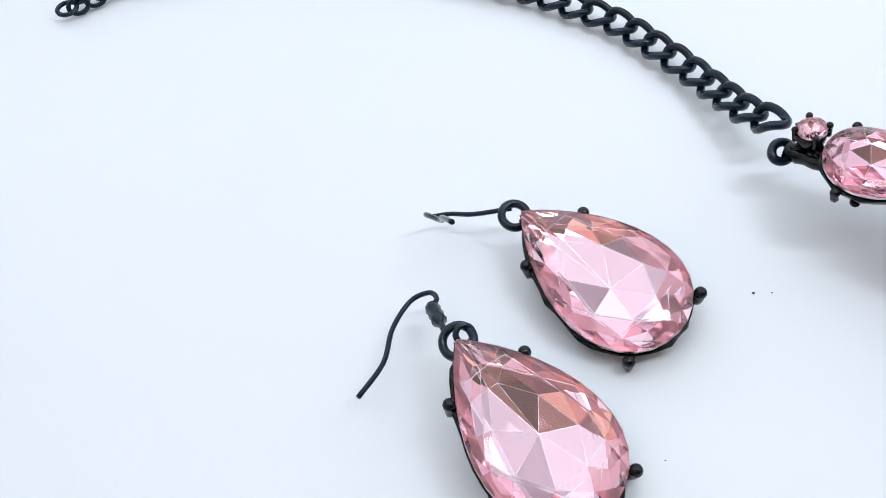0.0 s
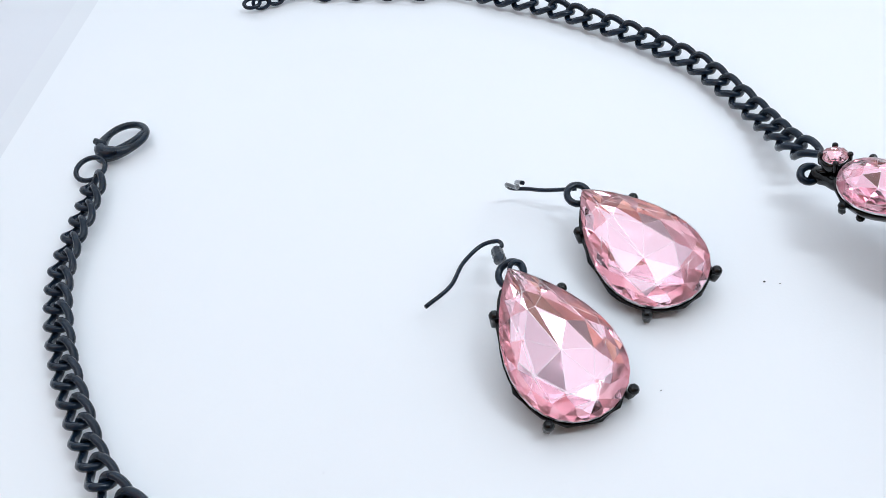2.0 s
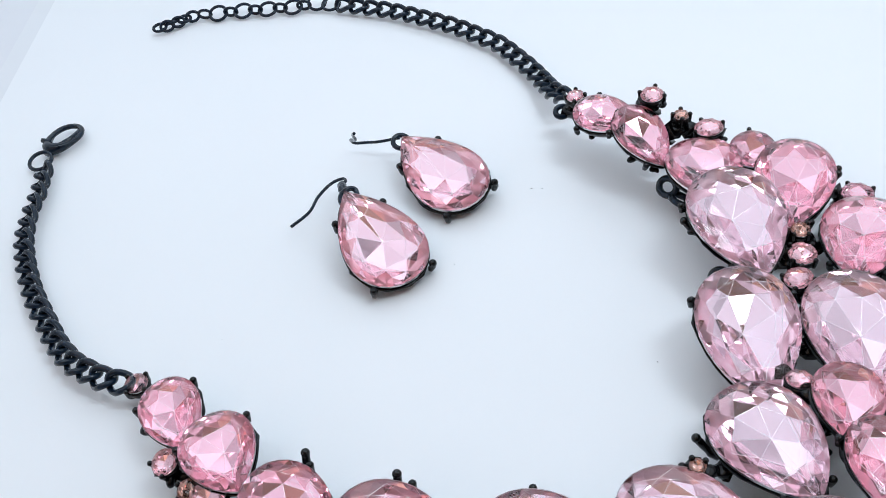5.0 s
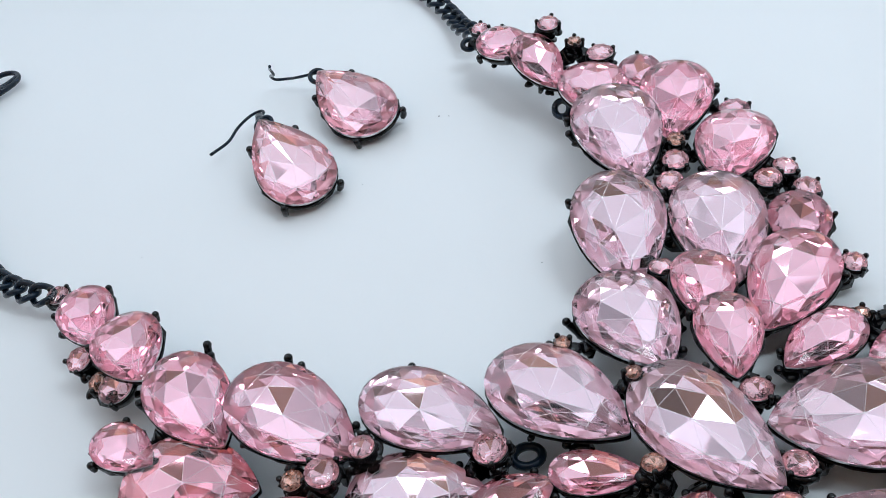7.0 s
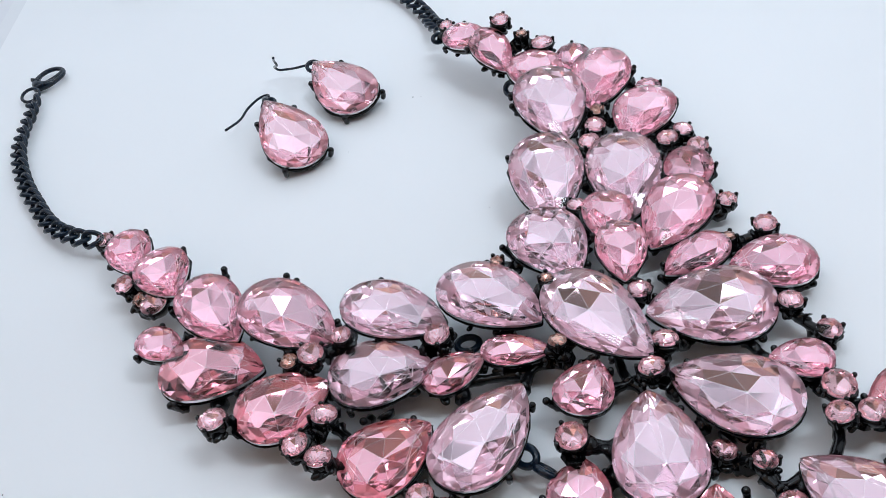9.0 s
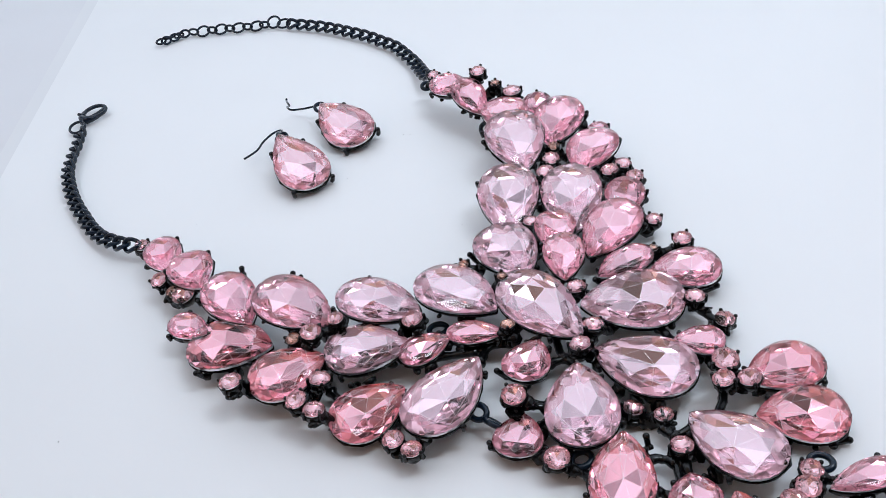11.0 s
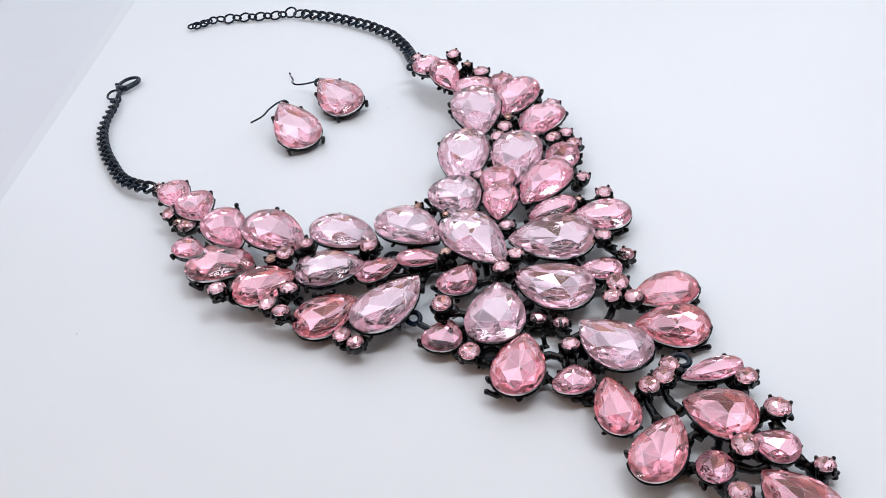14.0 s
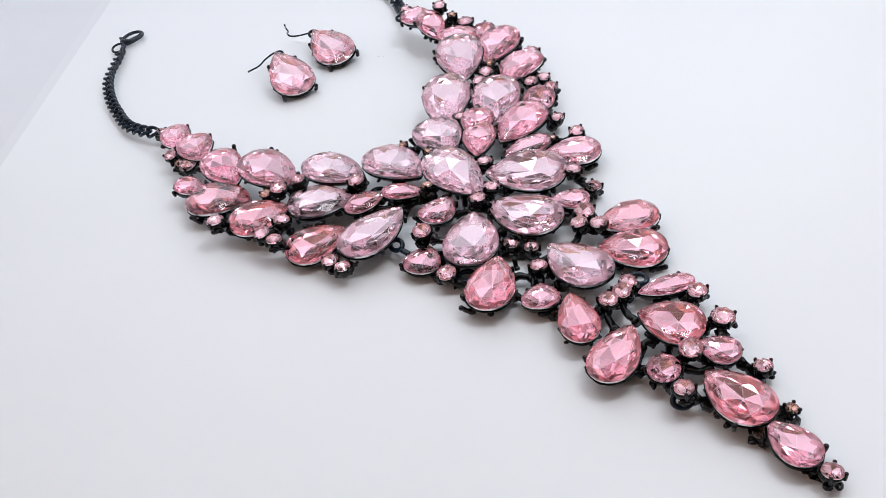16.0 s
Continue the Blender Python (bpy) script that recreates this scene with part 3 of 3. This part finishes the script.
arm((5.51, -2.61, 0.40), (6.17, -2.45, 0.40), (6.94, -2.36, 0.40))
arm((7.74, -2.15, 0.42), (7.22, -2.26, 0.42), (6.99, -2.80, 0.42))
arm((12.29, -1.37, 0.40), (12.47, -1.70, 0.40), (12.74, -1.98, 0.40))
arm((8.64, -2.95, 0.40), (9.00, -2.80, 0.40), (9.41, -2.65, 0.40))
arm((9.00, -2.80, 0.40), (9.19, -2.98, 0.40), (9.24, -3.23, 0.40))
arm((8.80, -2.01, 0.42), (8.88, -2.44, 0.42), (9.00, -2.82, 0.42))
arm((8.07, -4.06, 0.35), (8.32, -4.12, 0.35), (8.59, -4.19, 0.35))
arm((11.00, -5.02, 0.35), (11.21, -5.24, 0.35), (11.58, -5.12, 0.35))
arm((3.43, -3.28, 0.30), (3.63, -3.51, 0.30), (3.83, -3.74, 0.30))
arm((11.28, -1.94, 0.35), (11.45, -2.24, 0.35), (11.59, -2.54, 0.35))
arm((12.45, -4.02, 0.45), (12.34, -4.46, 0.45), (12.13, -4.93, 0.45))
arm((13.19, -7.09, 0.40), (13.19, -7.66, 0.40), (13.38, -8.19, 0.40))
arm((13.55, -6.92, 0.42), (13.63, -7.46, 0.42), (13.94, -7.92, 0.42))
arm((11.29, -5.50, 0.35), (11.17, -6.00, 0.35), (11.24, -6.49, 0.35))
arm((10.61, -5.85, 0.33), (10.89, -5.82, 0.33), (11.16, -5.98, 0.33))
arm((11.01, -4.62, 0.35), (11.11, -5.02, 0.35), (11.24, -5.31, 0.35))
arm((14.71, -8.53, 0.30), (14.68, -8.83, 0.30), (14.57, -9.12, 0.30))
arm((14.97, -9.44, 0.35), (15.34, -9.59, 0.35), (15.67, -9.50, 0.35))
arm((12.82, -7.42, 0.28), (12.99, -7.32, 0.28), (13.22, -7.21, 0.28))


# ---- chains ----
def curb_link_mesh(a=0.0027, b=0.00195, wire=0.00066, twist=-0.0008):
    bm = bmesh.new()
    add_tube(bm, [(a * math.cos(t), b * math.sin(t), twist * math.sin(2 * t)) for t in [2 * math.pi * k / 28 for k in range(28)]], wire, 8, True)
    return mesh_of("chain_link", bm, WIRE)


def oval_link_mesh(a, b, wire):
    bm = bmesh.new()
    add_tube(bm, [(a * math.cos(t), b * math.sin(t), 0) for t in [2 * math.pi * k / 24 for k in range(24)]], wire, 8, True)
    return mesh_of("ring", bm, WIRE)


def along(line, gap):
    """Places and directions at even steps along a line."""
    left, made = 0.0, []
    for p, q in zip(line, line[1:]):
        d = (q - p).length
        while left <= d:
            made.append((p.lerp(q, left / d), (q - p).normalized()))
            left += gap
        left -= d
    return made


def hang(name, mesh, place, way, roll):
    ob = new(name, mesh)
    ob.parent = necklace
    flat = math.atan2(way.y, way.x)
    ob.matrix_local = Matrix.Translation(place - necklace.location) @ Matrix.Rotation(flat, 4, "Z") @ Matrix.Rotation(-math.asin(max(-1, min(1, way.z))), 4, "Y") @ Matrix.Rotation(radians(roll), 4, "X")
    return ob


def cm_line(*points):
    return glide([Vector(p) * CM for p in points])


CURB = curb_link_mesh()
left_line = cm_line((-7.82, 10.25, 0.25), (-7.66, 9.40, 0.25), (-7.57, 8.60, 0.25), (-7.39, 7.78, 0.25), (-7.08, 7.02, 0.25), (-6.70, 6.29, 0.25), (-6.26, 5.57, 0.25), (-5.77, 4.90, 0.26), (-5.34, 4.31, 0.29), (-4.84, 3.77, 0.34), (-4.43, 3.47, 0.38), (-3.90, 3.16, 0.43), (-3.37, 2.99, 0.45))
steps = along(left_line, 0.0044)
for n, (p, w) in enumerate(steps):
    hang("chain_link", CURB, p, w, 24 - 6 * n / len(steps) + RNG.uniform(-4, 4))
right_line = cm_line((-1.10, 17.15, 0.24), (-0.36, 16.85, 0.24), (0.48, 16.44, 0.24), (1.37, 15.86, 0.24), (2.16, 15.31, 0.24), (2.78, 14.74, 0.24), (3.38, 14.16, 0.24), (3.94, 13.26, 0.25), (4.26, 12.66, 0.26), (4.48, 12.10, 0.33), (4.74, 11.28, 0.52), (4.98, 10.76, 0.70), (5.08, 10.45, 0.84))
steps = along(right_line, 0.0046)
for n, (p, w) in enumerate(steps):
    hang("chain_link", CURB, p, w, 20 + RNG.uniform(-4, 4))

# extension chain
FLAT = oval_link_mesh(0.0026, 0.0024, 0.00046)
NARROW = oval_link_mesh(0.0019, 0.0014, 0.00046)
for x, y in ((-5.03, 17.59), (-4.26, 17.58), (-3.49, 17.52), (-2.71, 17.48)):
    hang("extension_link", FLAT, Vector((x, y, 0.19)) * CM, Vector((1, 0, 0)), RNG.uniform(20, 32))
for x, y in ((-5.45, 17.62), (-4.64, 17.59), (-3.87, 17.55), (-3.10, 17.5), (-2.38, 17.5)):
    hang("extension_link", NARROW, Vector((x, y, 0.2)) * CM, Vector((1, 0, 0)), -80)
BIG = oval_link_mesh(0.0026, 0.0026, 0.00045)
hang("jump_ring", BIG, Vector((-1.98, 17.55, 0.24)) * CM, Vector((1, 0, 0)), 34)
hang("jump_ring", BIG, Vector((-1.55, 17.42, 0.19)) * CM, Vector((1, 0, 0)), 14)
for x, y, roll in ((-5.82, 17.55, 60), (-6.05, 17.45, 15), (-6.2, 17.30, 50), (-6.42, 17.32, -20), (-6.5, 17.12, 65), (-6.72, 17.08, 20)):
    hang("extension_link", NARROW, Vector((x, y, 0.2)) * CM, Vector((0.9, 0.45, 0)), roll)

# lobster clasp and its ring
bm = bmesh.new()
outline = [Vector((0.0062 * math.cos(t), 0.0053 * math.sin(t) * (0.65 + 0.35 * abs(math.sin(t / 2 + 1.57))), 0)) for t in [math.pi * (1 + 2 * k / 30) for k in range(31)]]
add_tube(bm, outline[:-1], [0.0009 + 0.0011 * max(0, -p.x / 0.0062) ** 1.5 for p in outline[:-1]], 8, True)
clasp = part("lobster_clasp", bm, WIRE, necklace, "black lobster clasp at the chain's end")
clasp.matrix_local = Matrix.Translation(Vector((-0.0784, 0.1172, 0.0021)) - necklace.location) @ pose(0, 0, 0, 0, 0, 66) @ Matrix.Scale(0.81, 4)
bm = bmesh.new()
add_ball(bm, Vector((-0.0064, 0, 0)), 0.0017)
add_tube(bm, [(-0.0062, 0, 0), (-0.0085, -0.0002, -0.0002)], 0.0013, 8)
smooth(bm)
part("swivel", bm, WIRE, clasp)
bm = bmesh.new()
add_tube(bm, glide([(-0.004, -0.0024, 0.0005), (0.0, -0.0038, 0.0007), (0.0045, -0.0032, 0.0003)], 4), 0.0008, 8)
add_tube(bm, [(-0.0040, 0.0016, 0.0008), (-0.0046, 0.0046, 0.0012)], 0.0008, 8)
part("lever", bm, WIRE, clasp)
RING = oval_link_mesh(0.0029, 0.0029, 0.0005)
hang("jump_ring", RING, Vector((-8.14, 10.78, 0.2)) * CM, Vector((1, 0, 0)), 12)

# rings under the bib
SMALL_RING = oval_link_mesh(0.0023, 0.0017, 0.00075)
for x, y, z, way, roll in (
    (6.96, 7.45, 0.48, -60, 40), (7.18, 7.13, 0.38, -60, -20), (7.57, 4.55, 0.6, -70, 30), (5.9, -1.35, 0.26, 10, 10), (7.00, -4.30, 0.42, -40, 25),
    (7.34, -4.60, 0.36, -40, -50), (9.23, -5.70, 0.30, 20, 15), (14.90, -10.46, 0.30, 10, 30), (14.02, -6.15, 0.36, -25, 10),
):
    hang("jump_ring", SMALL_RING, Vector((x, y, z)) * CM, Vector((math.cos(radians(way)), math.sin(radians(way)), 0)), roll)


TINY_RING = oval_link_mesh(0.0017, 0.0013, 0.00065)
hang("jump_ring", TINY_RING, Vector((4.93, 10.12, 0.72)) * CM, Vector((0.8, 0.6, 0)), 30)
arm((5.02, 10.12, 0.72), (5.2, 9.9, 0.75), (5.42, 9.62, 0.85))

# ---- earrings ----
def earring(x, y, z, turn, length, width, tip_x, tip_y, prongs, label):
    """A large drop crystal in an open cup, its tip raised by the ring. Centimetres and degrees; the tip points along turn."""
    x, y, z, length, width = x * CM, y * CM, z * CM, length * CM, width * CM
    thing = tagged(empty("earring", (x, y, 0)), label, "earring", "pair of earrings")
    deep = 0.0050
    cup = part("setting", cup_mesh(drop, length, width, deep, RNG, outer=1.008, sides=40, lumps=0), BLACK, thing)
    cup.matrix_local = pose(0, 0, z, tip_x, tip_y, turn)
    part("crystal", crystal_mesh(drop, length, width, EARRING_PINK, mains=8, arcs=4, crown=0.09, depth=0.115, table=0.70), EARRING_PINK, cup, "pink faceted drop-shaped crystal backed with foil")
    for a in prongs:
        p = drop(radians(a), length, width)
        part("prong", prong_mesh(p * 1.04 + Vector((0, 0, -deep * 0.6)), p * 1.08 + Vector((0, 0, -0.0006)), 0.00085), BLACK, cup)
    return thing


def bent_wire(thing, name, points, radius, sides=8, closed=False):
    bm = bmesh.new()
    line = glide([Vector(p) * CM for p in points], 6)
    add_tube(bm, [p - thing.location for p in line], radius, sides, closed)
    return part(name, bm, WIRE, thing)


def loop_ring(thing, name, centre, radius, wire, tip):
    bm = bmesh.new()
    turn = Euler([radians(a) for a in tip]).to_matrix()
    add_tube(bm, [Vector(centre) * CM - thing.location + turn @ Vector((radius * math.cos(t), radius * math.sin(t), 0)) for t in [2 * math.pi * k / 24 for k in range(24)]], wire, 8, True)
    return part(name, bm, WIRE, thing)


first = earring(1.03, 6.38, 0.68, 125, 2.58, 1.69, -1, -17, (58, 140, 215, 300), "pink drop crystal earring with its black hook turned aside")
loop_ring(first, "jump_ring", (0.33, 7.57, 0.80), 0.0020, 0.00058, (20, -15, 0))
loop_ring(first, "jump_ring", (0.42, 7.60, 0.88), 0.0011, 0.00040, (40, 0, 30))
bent_wire(first, "hook", ((-0.97, 7.21, 0.40), (-0.66, 7.70, 0.36), (-0.53, 8.22, 0.36), (-0.28, 8.60, 0.40), (-0.02, 8.66, 0.46), (0.08, 8.52, 0.50), (0.02, 8.38, 0.52)), 0.00036)
bm = bmesh.new()
add_tube(bm, [Vector((0.01 + 0.019 * k, 8.38 - 0.066 * k, 0.51 + 0.024 * k)) * CM - first.location for k in range(10)], [(0.00105 if k % 2 else 0.0009) if k < 6 else 0.00045 for k in range(10)], 10)
part("coil", bm, WIRE, first)

second = earring(2.17, 8.59, 0.57, 131, 2.63, 1.65, -10, -9, (58, 140, 215, 300), "pink drop crystal earring with its black hook standing up")
loop_ring(second, "jump_ring", (1.23, 9.75, 0.55), 0.0018, 0.00060, (20, 10, 0))
bent_wire(second, "hook", ((0.43, 8.90, 1.48), (0.28, 9.32, 1.15), (0.25, 9.55, 0.85), (0.02, 9.98, 0.56), (0.08, 10.12, 0.36), (0.34, 10.16, 0.32), (0.68, 9.98, 0.44), (1.20, 9.86, 0.58)), 0.00036)

# ---- dust on the sheet ----
for x, y, r in ((4.15, 8.34, 0.022), (4.38, 8.31, 0.014), (-3.4, -4.04, 0.02), (2.55, 6.1, 0.012), (6.3, 3.2, 0.012), (-2.0, 4.4, 0.01)):
    bm = bmesh.new()
    bmesh.ops.create_icosphere(bm, subdivisions=1, radius=r * CM, matrix=Matrix.Diagonal((1, 0.7, 0.5, 1)))
    speck = tagged(part("dust_speck", bm, DUST, None), "tiny dark speck of dust on the white sheet", "dust", "dust specks")
    speck.location = (x * CM, y * CM, r * CM * 0.4)
